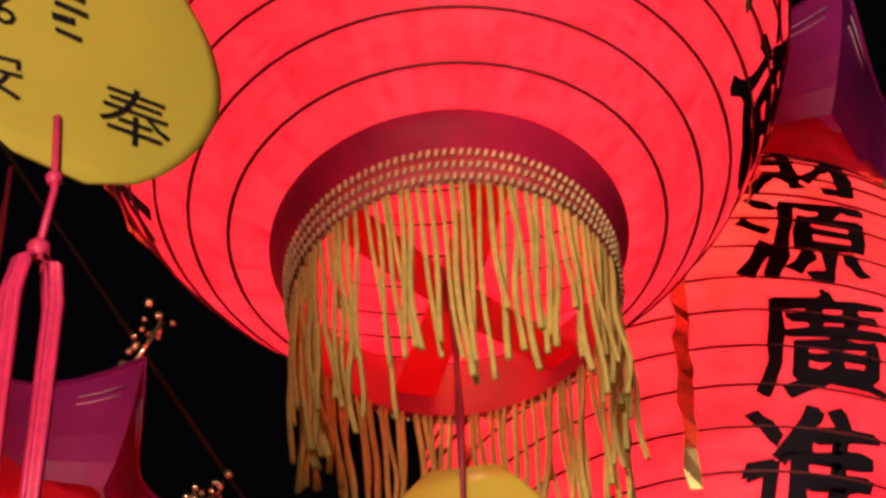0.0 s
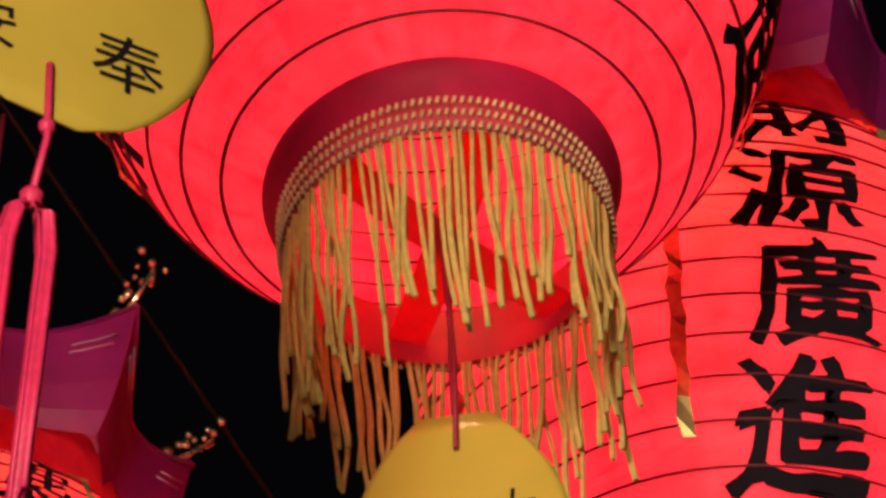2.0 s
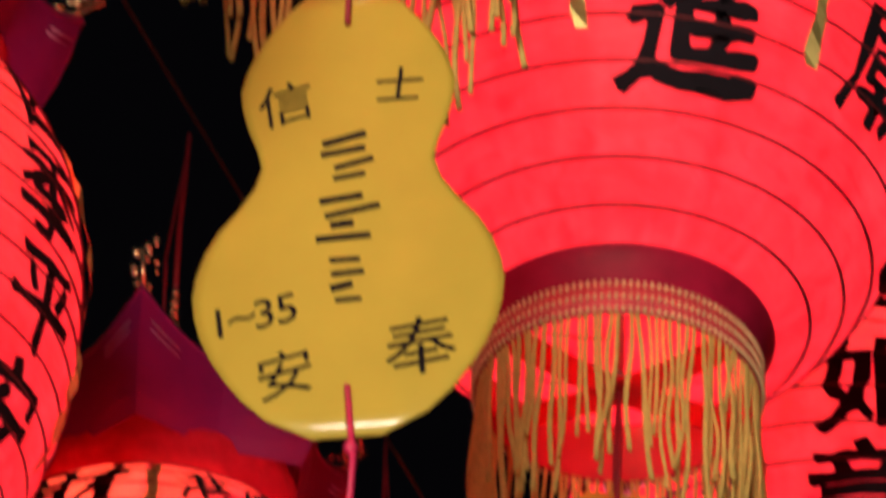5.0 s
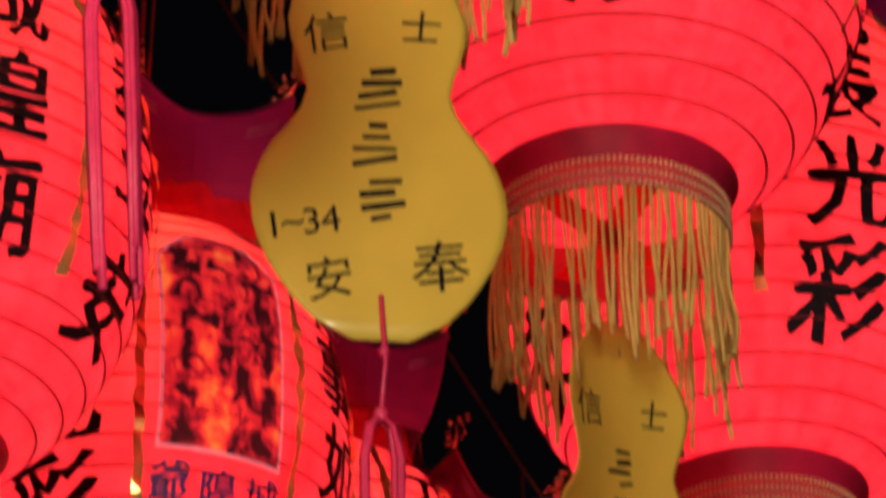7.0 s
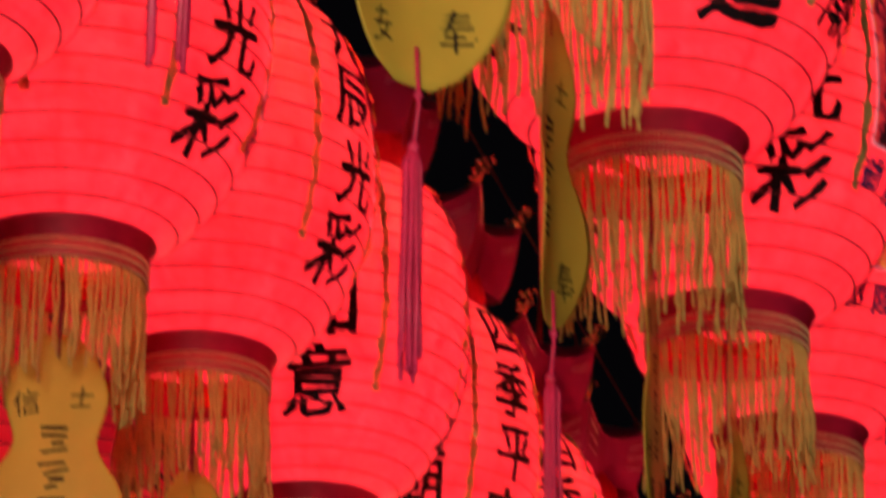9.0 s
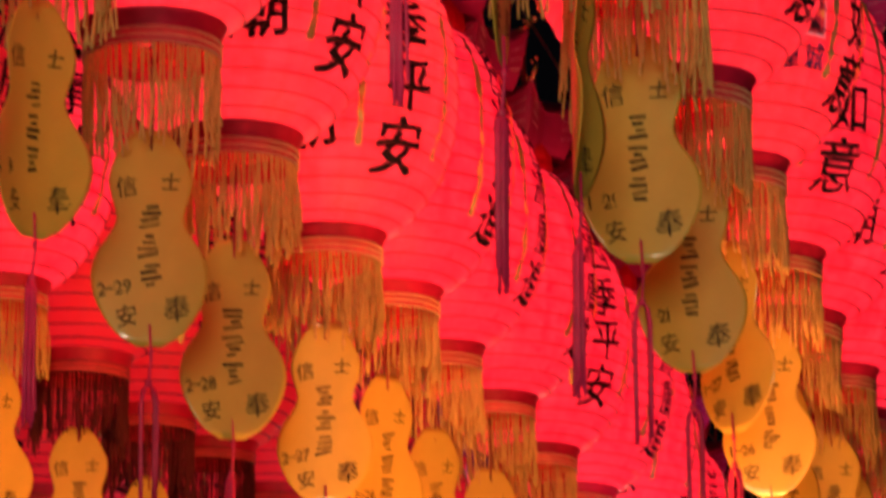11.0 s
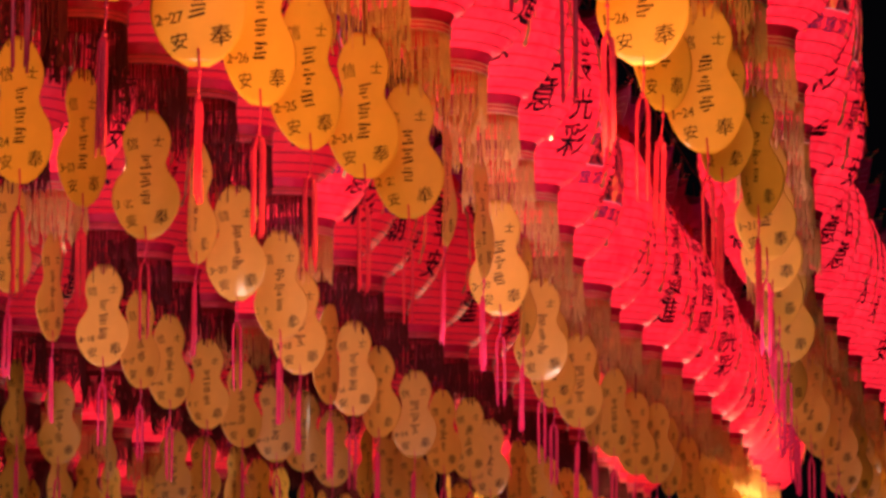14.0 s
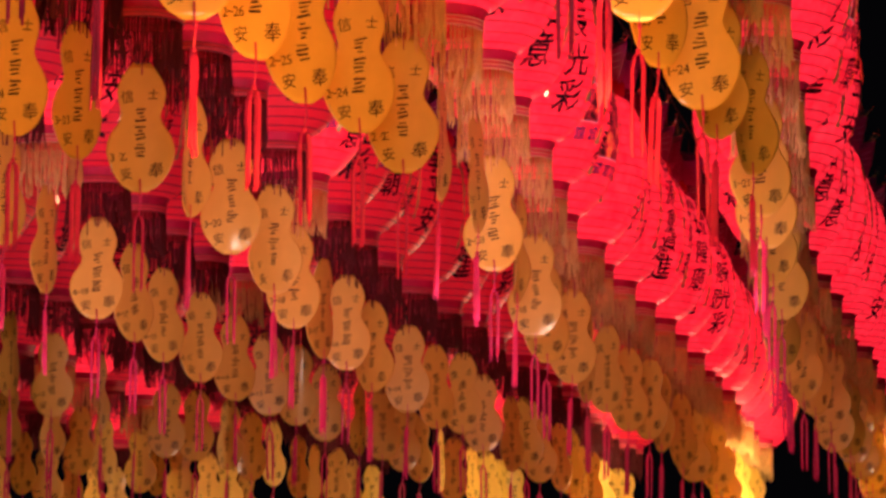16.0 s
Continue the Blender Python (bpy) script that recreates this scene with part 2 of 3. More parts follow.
def brush(text, size, u, v, lean=0.0, stretch=1.0, bold=0.012, cut=0.0):
    """Characters of that size about (u, v), as 2D pieces; cut: the pitch at which they are cut to follow a curved sheet."""
    verts, faces = letter(text, bold)
    c, s = math.cos(lean), math.sin(lean)
    verts = [(x * stretch, y + 0.13 * x) for x, y in verts]  # strokes rise to the right, as a brush is held
    out = [(u + size * (c * x - s * y), v + size * (s * x + c * y), 0.0) for x, y in verts]
    if bold and cut < 0.05:  # a second pass of the brush, just beside the first
        n = len(out)
        out = out + [(x + size * 0.026, y - size * 0.018, 0.0) for x, y, z in out]
        faces = faces + [tuple(i + n for i in f) for f in faces]
    if not cut:
        return out, faces
    bm = bmesh.new()
    made = [bm.verts.new(p) for p in out]
    for f in faces:
        try:
            bm.faces.new([made[i] for i in f])
        except ValueError:
            pass
    for axis in (0, 1):
        lo, hi = min(p[axis] for p in out), max(p[axis] for p in out)
        at = math.ceil(lo / cut) * cut
        while at < hi:
            co, no = ((at, 0, 0), (1, 0, 0)) if axis == 0 else ((0, at, 0), (0, 1, 0))
            bmesh.ops.bisect_plane(bm, geom=bm.verts[:] + bm.edges[:] + bm.faces[:], plane_co=co, plane_no=no)
            at += cut
    bm.verts.index_update()
    for i, p in enumerate(bm.verts):  # uneven brush edges
        w = noise.noise_vector(p.co * 95 + Vector((size * 40, len(text), 0)))
        p.co.x += w.x * size * 0.045
        p.co.y += w.y * size * 0.045
    res = [tuple(p.co) for p in bm.verts], [tuple(p.index for p in f.verts) for f in bm.faces]
    bm.free()
    return res


for sign in "0123456789~信士安奉爺萬事如意元辰光彩財源廣進鹿港城隍廟四季平":
    if sign in "0123456789~信士安奉":
        letter(sign, 0.0)
    if sign not in "0123456789~信士奉":
        letter(sign, 0.012)

# ---- the lantern ----
R_MAX, Z_LOW, Z_TOP, HOOPS = 0.244, 0.046, 0.565, 18


def swell(z):
    """The radius of the cloth at a height above the fringe's ring."""
    u = (z - Z_LOW) / (Z_TOP - Z_LOW) * 2 - 1
    end = 0.108 if u < 0 else 0.135
    if u < 0:  # the lower half narrows like a funnel
        return end + (R_MAX - end) * max(0.0, 1 - u * u) ** 0.72
    return end + (R_MAX - end) * max(0.0, 1 - u ** 2.6) ** 0.6


def hoop_heights():
    """The heights of the wire hoops, spaced evenly along the curve of the cloth."""
    zs = np.linspace(Z_LOW, Z_TOP, 400)
    rs = np.array([swell(z) for z in zs])
    along = np.concatenate([[0], np.cumsum(np.hypot(np.diff(zs), np.diff(rs)))])
    return [float(z) for z in np.interp(np.linspace(0, along[-1], HOOPS + 1), along, zs)]


HOOP_Z = hoop_heights()


def wrap(piece, turn, lift=0.0012):
    """Lays a flat piece (u to the right, v up, in metres) on the cloth, at that heading."""
    verts = []
    for u, v, w in piece[0]:
        r = swell(v)
        a = turn + u / max(r, 0.17)
        verts.append(((r + lift + w) * math.cos(a), (r + lift + w) * math.sin(a), v))
    return verts, piece[1]


WORDS = [None, "萬事如意", "", "財源廣進", "鹿港城隍廟", "四季平安", "", "元辰光彩"]  # None: the votive picture; two panels are blank


def column(text, cut):
    """One column of brush characters on a lantern."""
    if text == "鹿港城隍廟":
        return join(brush("港", 0.058, -0.032, 0.508, 0.02, cut=cut), brush("鹿", 0.060, 0.034, 0.500, -0.08, cut=cut),
                    brush("城", 0.100, 0, 0.425, 0.0, cut=cut), brush("隍", 0.100, 0.004, 0.318, -0.05, cut=cut), brush("廟", 0.106, -0.004, 0.205, 0.0, cut=cut))
    return join(*[brush(c, 0.104, 0.004 * (-1) ** i, 0.492 - 0.107 * i, 0.04 * math.sin(3 * i + 1) - 0.02, cut=cut) for i, c in enumerate(text)])


def votive_panel(cut):
    """An arched sheet with its border strip, and the three characters under it."""
    cols, rows = 8, 10
    def grid(grow, low, high):
        verts, faces = [], []
        for j in range(rows + 1):
            for i in range(cols + 1):
                s = 2 * i / cols - 1
                top = high - 0.04 * abs(s) ** 3
                verts.append((s * (0.070 + grow), low + (top - low) * j / rows, 0))
        for j in range(rows):
            for i in range(cols):
                k = j * (cols + 1) + i
                faces.append((k, k + 1, k + cols + 2, k + cols + 1))
        return verts, faces
    title = join(*[brush(c, 0.044, (i - 1) * 0.054, 0.186 + 0.004 * abs(i - 1), 0.05, cut=cut) for i, c in enumerate("爺隍城")])
    return grid(0.004, 0.222, 0.504), grid(0, 0.226, 0.50), title


def fringe_mesh(rng, count, length, thick, sides, steps):
    pieces = []
    for k in range(count):
        a = 2 * math.pi * (k + rng.uniform(-0.3, 0.3)) / count
        long = length * rng.uniform(0.72, 1.10) * (0.95 + 0.10 * math.sin(a * 2 + 1) + 0.05 * math.sin(a * 7 + 2))
        lean_a, lean_r, curl = rng.gauss(0, 0.035), rng.gauss(-0.008, 0.022), rng.uniform(0.001, 0.0034)
        phase, speed = rng.uniform(0, 6.3), rng.uniform(30, 75)
        pts = []
        for i in range(steps + 1):
            s = i / steps
            r = 0.1 + lean_r * s * long * 2 + curl * math.sin(phase + speed * s * long) * s ** 0.6
            b = a + lean_a * s * long / 0.1 + curl * 9 * math.cos(phase + speed * s * long) * s ** 0.6
            pts.append((r * math.cos(b), r * math.sin(b), -s * long))
        pieces.append(tube(pts, thick * rng.uniform(0.8, 1.25), sides, 1.15))
    return join(*pieces)


def crown_meshes(segs, lines):
    """The pagoda-like hat: a curved hexagonal roof with lifted corners over a pleated skirt."""
    def corner(a):
        x = (a / (math.pi / 3)) % 1.0
        return abs(2 * x - 1)  # 1 at a corner, 0 at the middle of a side
    def hexed(a, r, z):
        k = corner(a)
        reach = (r / 0.2) ** 1.4
        side = 0.80 + 0.28 * k ** 1.8
        return r * (1 + (side - 1) * reach), z + 0.040 * k ** 3 * reach
    roof = lathe([(0.006, 0.815), (0.016, 0.795), (0.035, 0.765), (0.065, 0.733), (0.105, 0.704), (0.15, 0.681), (0.2, 0.668), (0.204, 0.662), (0.198, 0.660)], segs, hexed)
    skirt = lathe([(0.201, 0.662), (0.196, 0.635), (0.189, 0.610), (0.180, 0.588), (0.170, 0.572)], segs, lambda a, r, z: (hexed(a, r, 0)[0], z + hexed(a, r, 0)[1] * max(0, (z - 0.572) / 0.09)))
    stripes = []
    for c in range(6):
        for i in range(lines):
            z = 0.645 - 0.056 / lines * i
            for sgn in (-1, 1):
                pts = []
                for s in (0.05, 0.12, 0.2):
                    a = (c + sgn * s) * math.pi / 3
                    r, up = hexed(a, 0.2 - 0.004 * i, 0)
                    pts.append(((r + 0.0012) * math.cos(a), (r + 0.0012) * math.sin(a), z + up * (z - 0.572) / 0.09))
                stripes.append(tube(pts, 0.0009, 3))
    tips = []
    for c in range(6):
        a = c * math.pi / 3
        r, up = hexed(a, 0.2, 0)
        tips.append((r, a, 0.668 + up))
    return roof, skirt, join(*stripes), tips


def bead_spray(rng, segs, rings, count=11):
    """A spray of gilt beads leaning outward from a roof corner."""
    pieces = [tube([(-0.03, 0, -0.004), (0.0, 0, 0.006), (0.03, 0, 0.02)], 0.003, 4)]
    for i in range(count):
        s = i / (count - 1)
        pieces.append(ball((-0.03 + 0.065 * s + rng.uniform(-0.004, 0.004), rng.uniform(-0.014, 0.014) * (0.4 + s), 0.004 + 0.022 * s + rng.uniform(-0.006, 0.012)), rng.uniform(0.0028, 0.0055), segs, rings))
    return join(*pieces)


def tinsel_strip(rng, steps):
    """A twisted foil strip down the cloth, in facets that each catch the light another way."""
    verts, faces = [], []
    for i in range(steps + 1):
        z, w = 0.545 - 0.385 * i / steps, rng.uniform(0.0042, 0.0068)
        wob = 0.0012 * math.sin(i * 1.7)
        verts += [(-w + wob, z, rng.uniform(0.0006, 0.008)), (w + wob, z, rng.uniform(0.0006, 0.008))]
        if i:
            faces.append((2 * i - 2, 2 * i, 2 * i + 1, 2 * i - 1))
    return verts, faces


LANTERN_LABEL = "glowing red cloth lantern with black lettering, yellow fringe, magenta crown"


def lantern(seed, near, cloth, yarn=None, braid=None):
    """One lantern hung by its crown; the origin is the middle of the fringe's ring. Near ones have every strip and word as a part."""
    rng = random.Random(seed)
    root = tagged(new("paper_lantern"), LANTERN_LABEL, "lantern", "rows of hanging lanterns")
    segs, per = (64, 3) if near else (28, 2)
    profile = []
    for h in range(HOOPS * per + 1):
        z = float(np.interp(h / per, range(HOOPS + 1), HOOP_Z))
        sag = 0.0020 * math.sin(math.pi * (h % per) / per)
        profile.append((swell(z) - sag, z))
    folds = [rng.uniform(0, 6.3) for _ in range(4)]
    part("shade", lathe(profile, segs, lambda a, r, z: (r + 0.0012 * math.sin(9 * a + folds[0] + 14 * z) * math.sin(5 * a + folds[1]), z)), cloth, root, "creased red cloth lit from within")
    cut = 0.030 if near else 0.10
    rings = [torus(swell(z) + 0.0004, z, 0.0015 if near else 0.0019, segs, 4 if near else 3) for z in HOOP_Z[1:-1]]
    if near:
        for ring in rings:
            part("hoop", ring, HOOP, root)
    else:
        tagged(part("hoops", join(*rings), HOOP, root), kind="stuff")
    collar = part("collar", lathe([(0.1015, 0.018), (0.1025, 0.021), (0.108, 0.040), (0.113, 0.047), (0.112, 0.051), (0.104, 0.050)], segs), VELVET, root, "dark red glossy collar")
    part("lining", lathe([(0.098, -0.004), (0.0985, 0.03), (0.103, 0.048)], segs), LINING, collar, "bright red inner lining")
    band = part("trim_band", lathe([(0.0992, -0.005), (0.1020, -0.004), (0.1026, 0.008), (0.1025, 0.021), (0.0995, 0.022)], segs), BRAID_RED, root, "red and cream woven braid")
    cords = []
    for z in (-0.003, 0.008, 0.019):
        if near:
            beads = [tube([(0.1035 * math.cos(a), 0.1035 * math.sin(a), z - 0.0022), (0.1043 * math.cos(a + 0.012), 0.1043 * math.sin(a + 0.012), z + 0.0022)], 0.0015, 4) for a in [2 * math.pi * k / 130 for k in range(130)]]
            part("braid_cord", join(*beads), BRAID, band)
        else:
            cords.append(torus(0.1030, z, 0.0024, segs, 3))
    if cords:
        tagged(part("braid_cords", join(*cords), braid or BRAID, band), kind="stuff")
    part("fringe", fringe_mesh(rng, 104, 0.158, 0.0018, 4, 12) if near else fringe_mesh(rng, 100, 0.146, 0.0019, 3, 4), yarn or YARN, root, "uneven yarn fringe")
    for turn in (0, 62):
        ends = [(-0.098, 0.012), (-0.03, 0.004), (0.03, 0.004), (0.098, 0.012)]
        strap = [(x, -0.013, z + turn * 0.00004) for x, z in ends] + [(x, 0.013, z + turn * 0.00004) for x, z in ends[::-1]]
        strap = strap + [(x, y, z - 0.0016) for x, y, z in strap]
        plates = [(0, 1, 6, 7), (1, 2, 5, 6), (2, 3, 4, 5), (15, 14, 9, 8), (14, 13, 10, 9), (13, 12, 11, 10)] + [(k, k + 8, (k + 1) % 8 + 8, (k + 1) % 8) for k in range(8)]
        bar = part("cross_strap", (strap, plates), LINING, root, "red strap across the opening", smooth=False)
        bar.rotation_euler.z = math.radians(turn)
    if near:
        part("bulb_socket", join(ball((0, 0, 0.012), 0.008), ball((0.004, 0.006, 0.008), 0.006)), BULB, bar)
    part("neck_ruffle", lathe([(0.133, 0.556), (0.146, 0.566), (0.152, 0.585), (0.150, 0.612), (0.138, 0.645), (0.115, 0.675), (0.10, 0.690)], segs, lambda a, r, z: (r + 0.0025 * math.sin(26 * a) + 0.002 * math.sin(11 * a + 60 * z), z + 0.002 * math.sin(17 * a))), RUFFLE, root, "red pleated neck under the crown")
    roof, skirt, stripes, tips = crown_meshes(60 if near else 36, 10 if near else 3)
    crown = part("crown", roof, CROWN, root, "magenta plastic pagoda crown with lifted corners", smooth=False)
    crown.matrix_basis = pose(0, 0, 0.03, 0, 0, 30)
    part("crown_skirt", skirt, CROWN, crown, smooth=False)
    tagged(part("pleats", stripes, PLEAT, crown), kind="stuff")
    if near:
        spray = bead_spray(rng, 6, 4, 18)
        mesh = None
        for r, a, z in tips:
            ob = part("bead_spray", mesh or spray, GOLD, crown, "gilt bead spray")
            mesh = ob.data
            ob.matrix_basis = pose(r * math.cos(a), r * math.sin(a), z, 0, -22, math.degrees(a))
    else:
        sprays = []
        for r, a, z in tips:
            v, f = bead_spray(rng, 4, 3, 7)
            m = pose(r * math.cos(a), r * math.sin(a), z, 0, -22, math.degrees(a))
            sprays.append(([tuple(m @ Vector(p)) for p in v], f))
        tagged(part("bead_spray", join(*sprays), GOLD, crown, "gilt bead sprays"), kind="stuff")
    part("finial", join(ball((0, 0, 0.821), 0.009, 8, 6), ball((0, 0, 0.838), 0.007), ball((0, 0, 0.852), 0.006), ball((0, 0, 0.866), 0.005)), GOLD, crown)
    part("hanger_cord", join(tube([(0, 0, 0.892), (0.003, 0.001, 0.98), (0, 0, 1.12)], 0.003, 5), tube([(0.02, 0, 0.802), (0.012, 0.01, 0.95), (0, 0, 1.11)], 0.0016, 4)), CORD, root)
    strips = []
    for k, text in enumerate(WORDS):
        turn = math.radians(45 * k)
        if text:
            piece = wrap(column(text, cut), turn)
            part("lettering", piece, INK, root, "black brush characters")
        elif text is None:
            border, sheet, title = votive_panel(cut)
            panel = part("votive_picture", wrap(sheet, turn, 0.0016), PRINT, root, "arched red and gold print")
            part("picture_border", wrap(border, turn, 0.0009), BORDER, panel)
            part("lettering", wrap(title, turn), BLUE_INK, panel, "blue brush characters")
        strip = wrap(tinsel_strip(rng, 30 if near else 18), turn + math.radians(22.5), 0.001)
        if near:
            part("tinsel_strip", strip, FOIL, root, "crinkled gold foil strip", smooth=False)
        strips.append(strip)
    if not near:
        tagged(part("tinsel_strips", join(*strips), FOIL, root, "crinkled gold foil strips", smooth=False), kind="stuff")
    return root


# ---- the gourd-shaped wish card ----
OUTLINE = [(0, .0215), (.05, .036), (.105, .048), (.16, .0565), (.23, .062), (.32, .057), (.405, .049), (.47, .0555), (.56, .076), (.665, .0865), (.77, .082), (.87, .0665), (.944, .048), (.98, .032), (1, .019)]
CARD_H = 0.33


def half_width(v):
    for i in range(len(OUTLINE) - 1):
        a, b = OUTLINE[i], OUTLINE[i + 1]
        if v <= b[0]:
            before, after = OUTLINE[max(i - 1, 0)], OUTLINE[min(i + 2, len(OUTLINE) - 1)]
            s, span = (v - a[0]) / (b[0] - a[0]), b[0] - a[0]
            ma = (b[1] - before[1]) / (b[0] - before[0]) * span
            mb = (after[1] - a[1]) / (after[0] - a[0]) * span
            return (2 * s ** 3 - 3 * s ** 2 + 1) * a[1] + (s ** 3 - 2 * s ** 2 + s) * ma + (3 * s ** 2 - 2 * s ** 3) * b[1] + (s ** 3 - s ** 2) * mb
    return OUTLINE[-1][1]


def bow(x, z, bend):
    """How far the card curls out of its plane."""
    return bend[0] * x * x * 9 + bend[1] * math.sin(z * 11 + 1) * 0.006 + bend[2] * x * z


def card_mesh(bend, steps=22):
    verts, faces = [], []
    cols = (-1, -0.92, -0.5, 0, 0.5, 0.92, 1)
    for side in (-1, 1):
        for i in range(steps + 1):
            v = i / steps
            z, w = -CARD_H * v, half_width(v)
            for s in cols:
                x = s * w
                verts.append((x, bow(x, z, bend) + side * (0.0009 if abs(s) < 1 else 0.0004), z))
    n, per = len(cols), (steps + 1) * len(cols)
    for i in range(steps):
        for j in range(n - 1):
            k = i * n + j
            faces.append((k, k + n, k + n + 1, k + 1))
            faces.append((per + k, per + k + 1, per + k + n + 1, per + k + n))
        for j in (0, n - 1):
            k = i * n + j
            faces.append((k, k + n, per + k + n, per + k) if j else (k, per + k, per + k + n, k + n))
    for j in range(n - 1):
        faces.append((j, j + 1, per + j + 1, per + j))
        k = steps * n + j
        faces.append((k + 1, k, per + k, per + k + 1))
    return verts, faces


def on_card(piece, bend):
    return [(u, bow(u, v, bend) - 0.0015, v) for u, v, _ in piece[0]], piece[1]


def bar(u, v, w, h, lean):
    c, s = math.cos(lean), math.sin(lean)
    return [(u + c * x - s * y, v + s * x + c * y, 0) for x, y in ((-w, -h), (w, -h), (w, h), (-w, h))], [(0, 1, 2, 3)]


def tassel_mesh(rng, looped):
    """A bundle of silk threads, or a bundle folded into a long loop."""
    pieces = []
    for i in range(13):
        a = rng.uniform(0, 6.3)
        if looped:
            side = -1 if i % 2 else 1
            x, y = side * rng.uniform(0.008, 0.0135), rng.uniform(-0.005, 0.005)
            end = rng.uniform(0.17, 0.2)
            pts = [(0, y * 0.3, 0.0), (x * 0.7, y, -0.008), (x, y, -0.03), (x * 0.98, y, -0.1), (x * 0.9, y, -end)]
        else:
            r = rng.uniform(0.002, 0.0085)
            x, y = r * math.cos(a), r * math.sin(a)
            end = rng.uniform(0.165, 0.2)
            pts = [(x * 0.3, y * 0.3, 0.0), (x, y, -0.012), (x, y, -0.06), (x * 1.15 + rng.uniform(-.002, .002), y * 1.15, -0.12), (x * 1.3, y * 1.3, -end)]
        pieces.append(tube(pts, 0.0026, 4, 0.8))
    pieces.append(ball((0, 0, 0.002), 0.006, 6, 4))
    return join(*pieces)


TAG_LABEL = "yellow laminated gourd-shaped wish card with handwriting and crimson tassel"


def wish_card(seed):
    """One card; the origin is at the lantern's ring, on its axis. It faces -y."""
    rng = random.Random(seed)
    bend = (rng.uniform(-0.4, 0.4), rng.uniform(-1.0, 1.0), rng.uniform(-0.12, 0.12))
    root = tagged(new("wish_card"), TAG_LABEL, "wish card", "wish cards under the lanterns")
    top = -0.092
    card = part("card", card_mesh(bend), CARD, root)
    card.location = (0, 0, top)
    pieces = [brush("信", 0.034, -0.036, -0.088, 0.12, bold=0.0), brush("士", 0.030, 0.030, -0.078, -0.1, bold=0.0),
              brush("安", 0.034, -0.034, -0.285, 0.1, bold=0.0), brush("奉", 0.042, 0.040, -0.272, 0.05, bold=0.0)]
    for piece in pieces:
        part("character", on_card(piece, bend), INK, card, smooth=False)
    bars = []
    for i in range(3):
        z = -0.130 - 0.045 * i
        bars += [bar(rng.uniform(-0.004, 0.004), z + 0.0095 * (1.2 - n), rng.uniform(0.006, 0.0165), rng.uniform(0.0015, 0.0026), rng.uniform(0.0, 0.3)) for n in range(4)]
    tagged(part("handwriting", on_card(join(*bars), bend), INK, card, "black bars for a handwritten name", smooth=False), kind="stuff")
    part("hanging_cord", join(tube([(0, 0, 0.085), (0, 0, 0.024), (0.002, 0, -0.05), (0, -0.003, top - 0.03)], 0.0019, 4), tube([(0.003, 0, 0.085), (0.003, 0, 0.026), (-0.001, 0.002, -0.05), (0, 0.003, top - 0.03)], 0.0016, 4)), CORD, root)
    loop = rng.random() < 0.5
    low = top - 0.297
    part("tassel_cord", join(tube([(0, -0.003, low), (0.003, -0.003, low - 0.05), (0.0, 0, low - 0.088)], 0.0021, 4), ball((0.002, -0.003, low - 0.042), 0.0045, 6, 4)), SILK, root)
    tassel = part("tassel", tassel_mesh(rng, loop), SILK, root, "crimson silk tassel")
    tassel.location = (0, 0, low - 0.09)
    return root, bend, loop


# ---- the plan of the rows ----
FIRST = 1.512   # lantern 35
PITCH = 0.604
ROW_X = {1: -0.639, 2: -1.390, 3: -2.126, 4: -2.80, 5: -3.62, 6: -4.36, 7: -5.11, 8: -5.85}
ROW_SHIFT = {1: 0.0, 2: 0.157, 3: 0.0, 4: 0.08, 5: -0.05, 6: 0.05, 7: 0.0, 8: 0.05}
ROW_START = {1: 36, 2: 35, 3: 31, 4: 26, 5: 20, 6: 15, 7: 10, 8: 5}
# lanterns whose places are known: (row, number): y, height above the eye
KNOWN = {(1, 36): (1.045, 1.720), (2, 34): (2.23, 1.65), (2, 33): (2.95, 1.64), (2, 32): (3.58, 1.66), (1, 35): (1.544, 1.676), (1, 34): (2.105, 1.637), (1, 33): (2.771, 1.674), (1, 32): (3.339, 1.648), (1, 31): (3.952, 1.647), (1, 30): (4.534, 1.651),
         (1, 29): (5.143, 1.693), (1, 28): (5.745, 1.693), (2, 31): (4.132, 1.655), (2, 30): (4.706, 1.711), (2, 29): (5.322, 1.698), (2, 28): (5.862, 1.680), (2, 27): (6.573, 1.694)}
# which word faces the viewer, and by how many degrees it is turned to the right
FACING = {(1, 35): (1, -2), (1, 34): (3, 15), (1, 33): (1, 7), (1, 32): (7, 28), (1, 31): (3, 32), (1, 30): (7, 25), (1, 29): (0, 38), (1, 28): (0, 25), (1, 27): (0, 30),
          (2, 34): (4, 10), (2, 33): (4, 21), (2, 32): (0, 24), (2, 31): (7, 53), (2, 30): (7, 62), (2, 29): (1, 4), (2, 28): (4, 10), (2, 27): (4, -7), (2, 26): (2, 25)}
# lanterns that hang beside their row's line
ASIDE = {(2, 34): -0.022, (1, 36): 0.009}
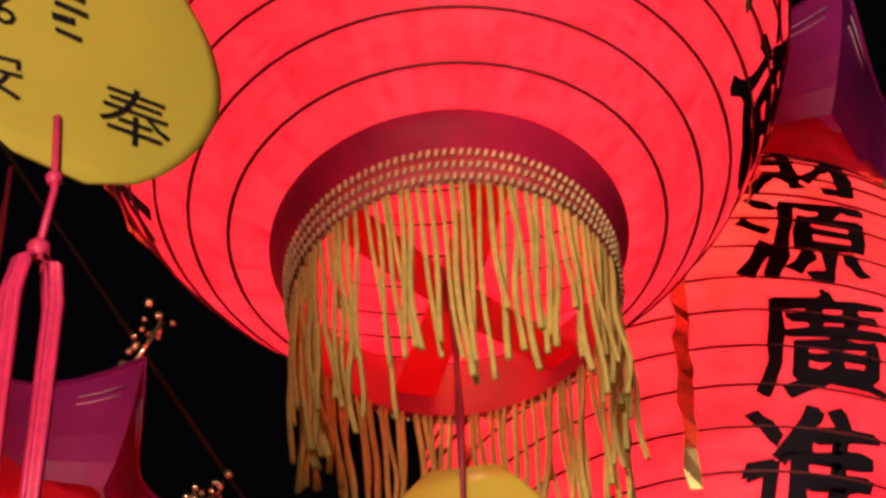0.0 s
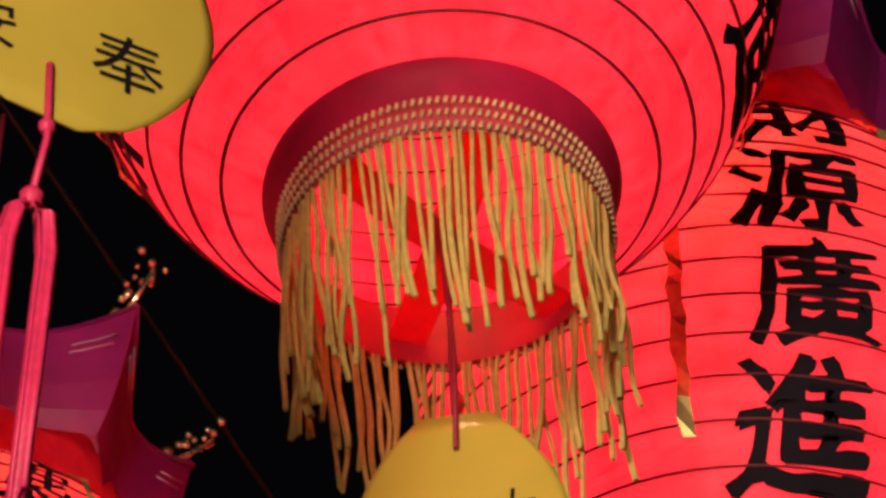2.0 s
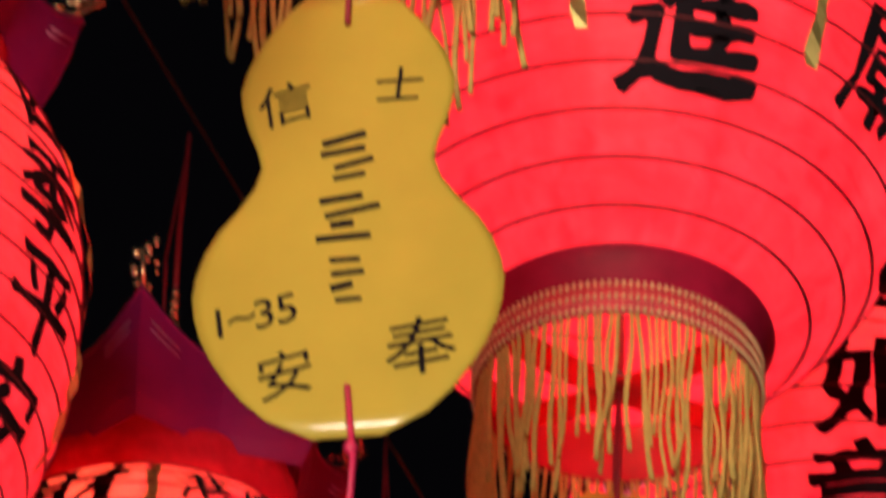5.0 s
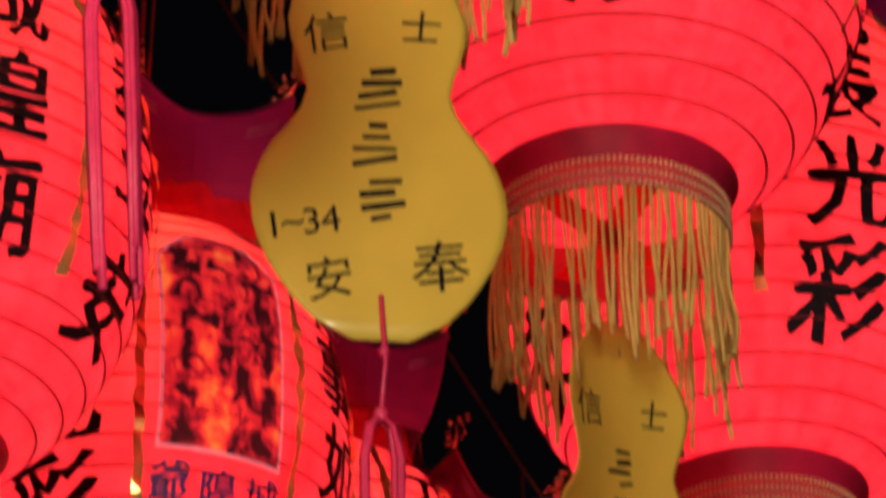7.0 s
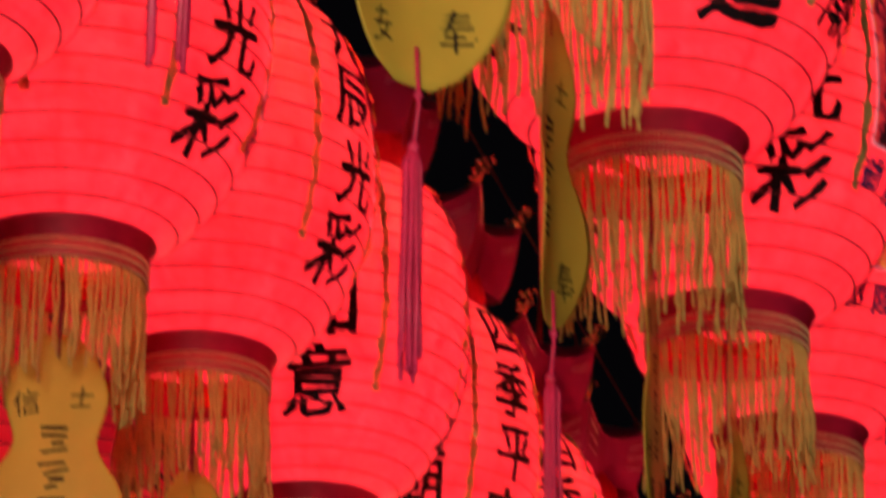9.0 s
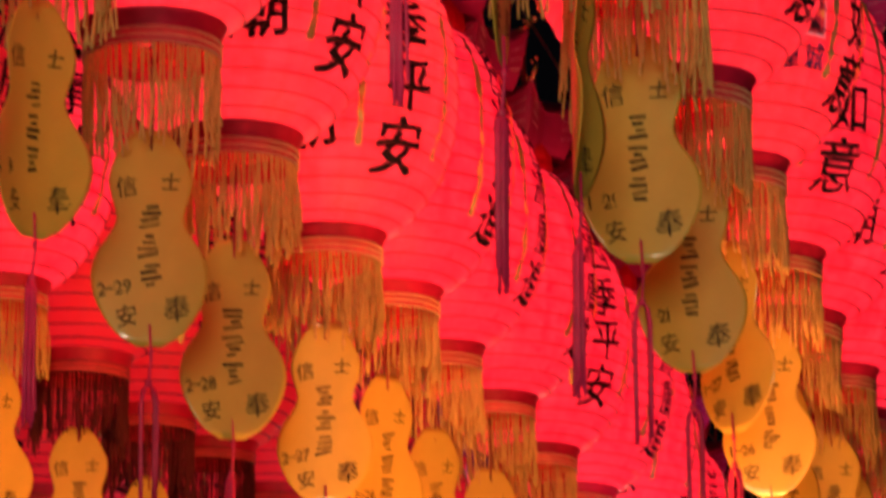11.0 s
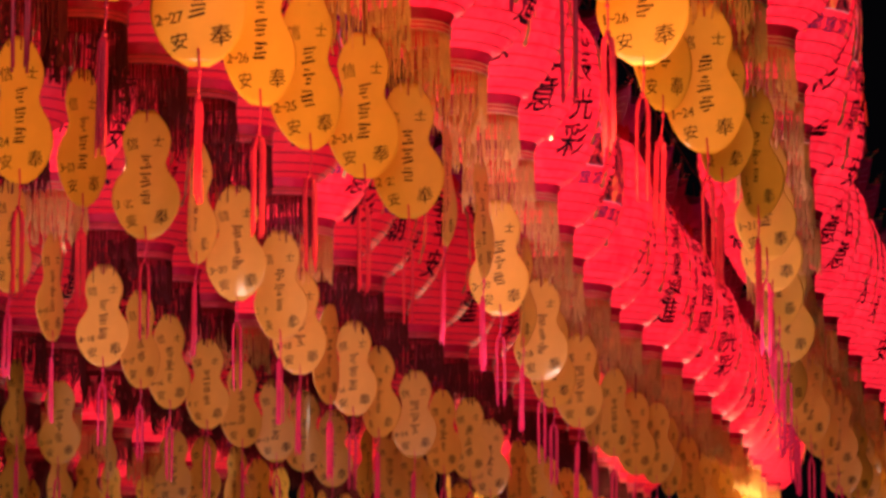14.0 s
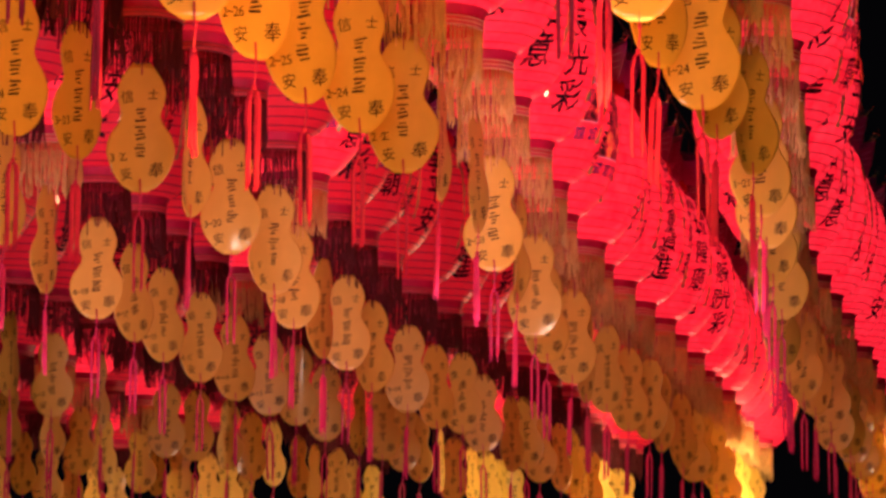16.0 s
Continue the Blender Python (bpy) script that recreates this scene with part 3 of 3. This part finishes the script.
# cards whose tassel is a folded loop of cord
LOOPED = {(1, 36), (1, 35)}
LEAN = {(1, 35): (0, -3.8)}
CARD_TURN = {(1, 36): 25, (1, 35): -8, (1, 34): 8, (1, 33): 38, (1, 32): 75, (1, 31): 84, (1, 30): 80, (1, 29): 5, (1, 27): -42, (1, 26): 0, (1, 25): 48, (1, 24): 8, (1, 23): 40, (1, 22): 50,
             (1, 21): 20, (1, 20): 5, (1, 19): 40, (1, 18): 10, (1, 17): 50,
             (2, 31): 0, (2, 30): 42, (2, 29): 5, (2, 28): 8, (2, 27): 0, (2, 26): 35, (2, 25): 30, (2, 24): 20, (2, 23): 8, (2, 22): 80, (2, 21): 70,
             (2, 20): 5, (2, 19): 75, (2, 18): 5, (2, 17): 30, (2, 16): 12,
             (3, 25): 10, (3, 24): 30, (3, 23): 48, (3, 22): 5, (3, 21): 62, (3, 20): 3, (3, 19): 18, (3, 18): 8, (3, 17): 60, (3, 16): 5, (3, 15): 35, (3, 14): 2,
             (4, 20): 45, (4, 19): 62, (4, 18): 4, (4, 17): 40, (4, 16): 30, (4, 15): 20, (4, 14): 25}
CARD_DROP = {(1, 36): 0.012, (1, 35): 0.05, (2, 31): -0.025, (1, 29): -0.03, (1, 32): -0.03}


def sag(y):
    return float(np.interp(y, [1, 4, 7, 9.4, 10.5, 12, 14, 16, 22], [1.65, 1.67, 1.72, 1.785, 1.765, 1.68, 1.64, 1.61, 1.60]))


def drift(y, row):
    """How far the rows bow sideways along the street."""
    if row == 1:
        return float(np.interp(y, [6, 7.5, 9.5, 11, 12.5, 13.7, 15, 16.8, 18, 22], [0, 0.03, 0.06, 0.01, -0.045, -0.06, -0.02, 0.05, 0.06, 0.05]))
    return float(np.interp(y, [8.5, 9.9, 11, 12, 13.5, 15.2, 16.8, 18, 22], [0, 0.03, 0.0, -0.03, -0.06, 0.0, 0.05, 0.06, 0.05]))


near_lanterns = [lantern(s, True, CLOTH) for s in (11, 12, 13)]
far_lanterns = [lantern(s, False, CLOTH) for s in (21, 22, 23)]
dim_lanterns = [lantern(s, False, DIM_CLOTH, SHADED_YARN, SHADED_BRAID) for s in (24, 25, 26)]
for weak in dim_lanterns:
    tagged(weak, "weakly lit red cloth lantern with black lettering and shade-darkened yellow fringe")
card_kinds = [wish_card(s) for s in range(31, 41)]
rng = random.Random(5)
used = set()
to_number = []
for row, x in ROW_X.items():
    for number in range(ROW_START[row], 0, -1):
        key = (row, number)
        jx, jy, jz, spin, swing, pick = rng.gauss(0, 0.012), rng.gauss(0, 0.02), rng.gauss(0, 0.012), rng.uniform(0, 360), rng.gauss(0, 38), rng.randrange(30)
        lean = (rng.gauss(0, 1.2), rng.gauss(0, 1.2))
        y = FIRST + PITCH * (35 - number) + ROW_SHIFT[row]
        z = sag(y) + (0.045 if row > 3 else 0)
        if key in KNOWN:
            y, z = KNOWN[key]
            jx = jy = jz = 0
            lean = LEAN.get(key, (lean[0] * 0.4, lean[1] * 0.4))
        x1, y1, z1 = x + jx + ASIDE.get(key, 0) + drift(y, row), y + jy, EYE + z + jz
        to_eye = math.degrees(math.atan2(-y1, -x1))
        if key in FACING:
            word, off = FACING[key]
            spin = to_eye + off - 45 * word
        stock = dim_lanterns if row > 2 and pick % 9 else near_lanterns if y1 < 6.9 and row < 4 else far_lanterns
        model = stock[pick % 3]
        here = pose(x1, y1, z1, lean[0], lean[1], 0) @ pose(0, 0, 0, 0, 0, spin)
        if stock is near_lanterns:
            away = math.hypot(x1, y1)
            ux, uy = x1 / away, y1 / away
            lamp("lantern_bulb", "POINT", (x1 - 0.10 * ux - 0.06 * uy, y1 - 0.10 * uy + 0.06 * ux, z1 + 0.455), (x1, y1, 0), 2.5, (1.0, 0.70, 0.4), 0.03)
        if model.name in used:
            copy_thing(model, here)
        else:
            used.add(model.name)
            model.matrix_basis = here
        model, bend, loop = card_kinds[pick % 10]
        if key in LOOPED and not loop:
            model, bend, loop = next(kind for kind in card_kinds if kind[2])
        turn = CARD_TURN.get(key, swing)
        here = pose(x1, y1, z1 - CARD_DROP.get(key, 0.006 + 0.0009 * pick if row > 1 else -0.006), lean[0] * 1.5, lean[1] * 0.7, 0) @ pose(0, 0, 0, 0, 0, to_eye + 90 + turn)
        if model.name in used:
            tag = copy_thing(model, here)
        else:
            used.add(model.name)
            model.matrix_basis = here
            tag = model
        card = next(c for c in tag.children if c.name.startswith("card"))
        to_number.append((card, bend, f"{row}~{number}"))
for card, bend, text in to_number:
    digits = join(*[brush(c, 0.029, -0.071 + 0.0125 * i, -0.246 + 0.002 * i, 0.12, bold=0.0) for i, c in enumerate(text)])
    part("number", on_card(digits, bend), INK, card, "handwritten slot number", smooth=False)

# ---- the cables that carry the rows, the ground and the dark end of the street ----
for row, x in ROW_X.items():
    ys = np.linspace(0.2, 23.5, 24)
    cable = part("support_cable", tube([(x + drift(y, row), y, EYE + sag(y) + (1.17 if row > 3 else 1.125)) for y in ys], 0.003, 5), STEEL, None)
    tagged(cable, "thin dark steel cable carrying a row of lanterns", "cable", "support cables")
ground = part("ground", ([(-60, -40, 0), (60, -40, 0), (60, 80, 0), (-60, 80, 0)], [(0, 1, 2, 3)]), ASPHALT, None)
tagged(ground, "dark worn asphalt street", "ground", kind="structure")
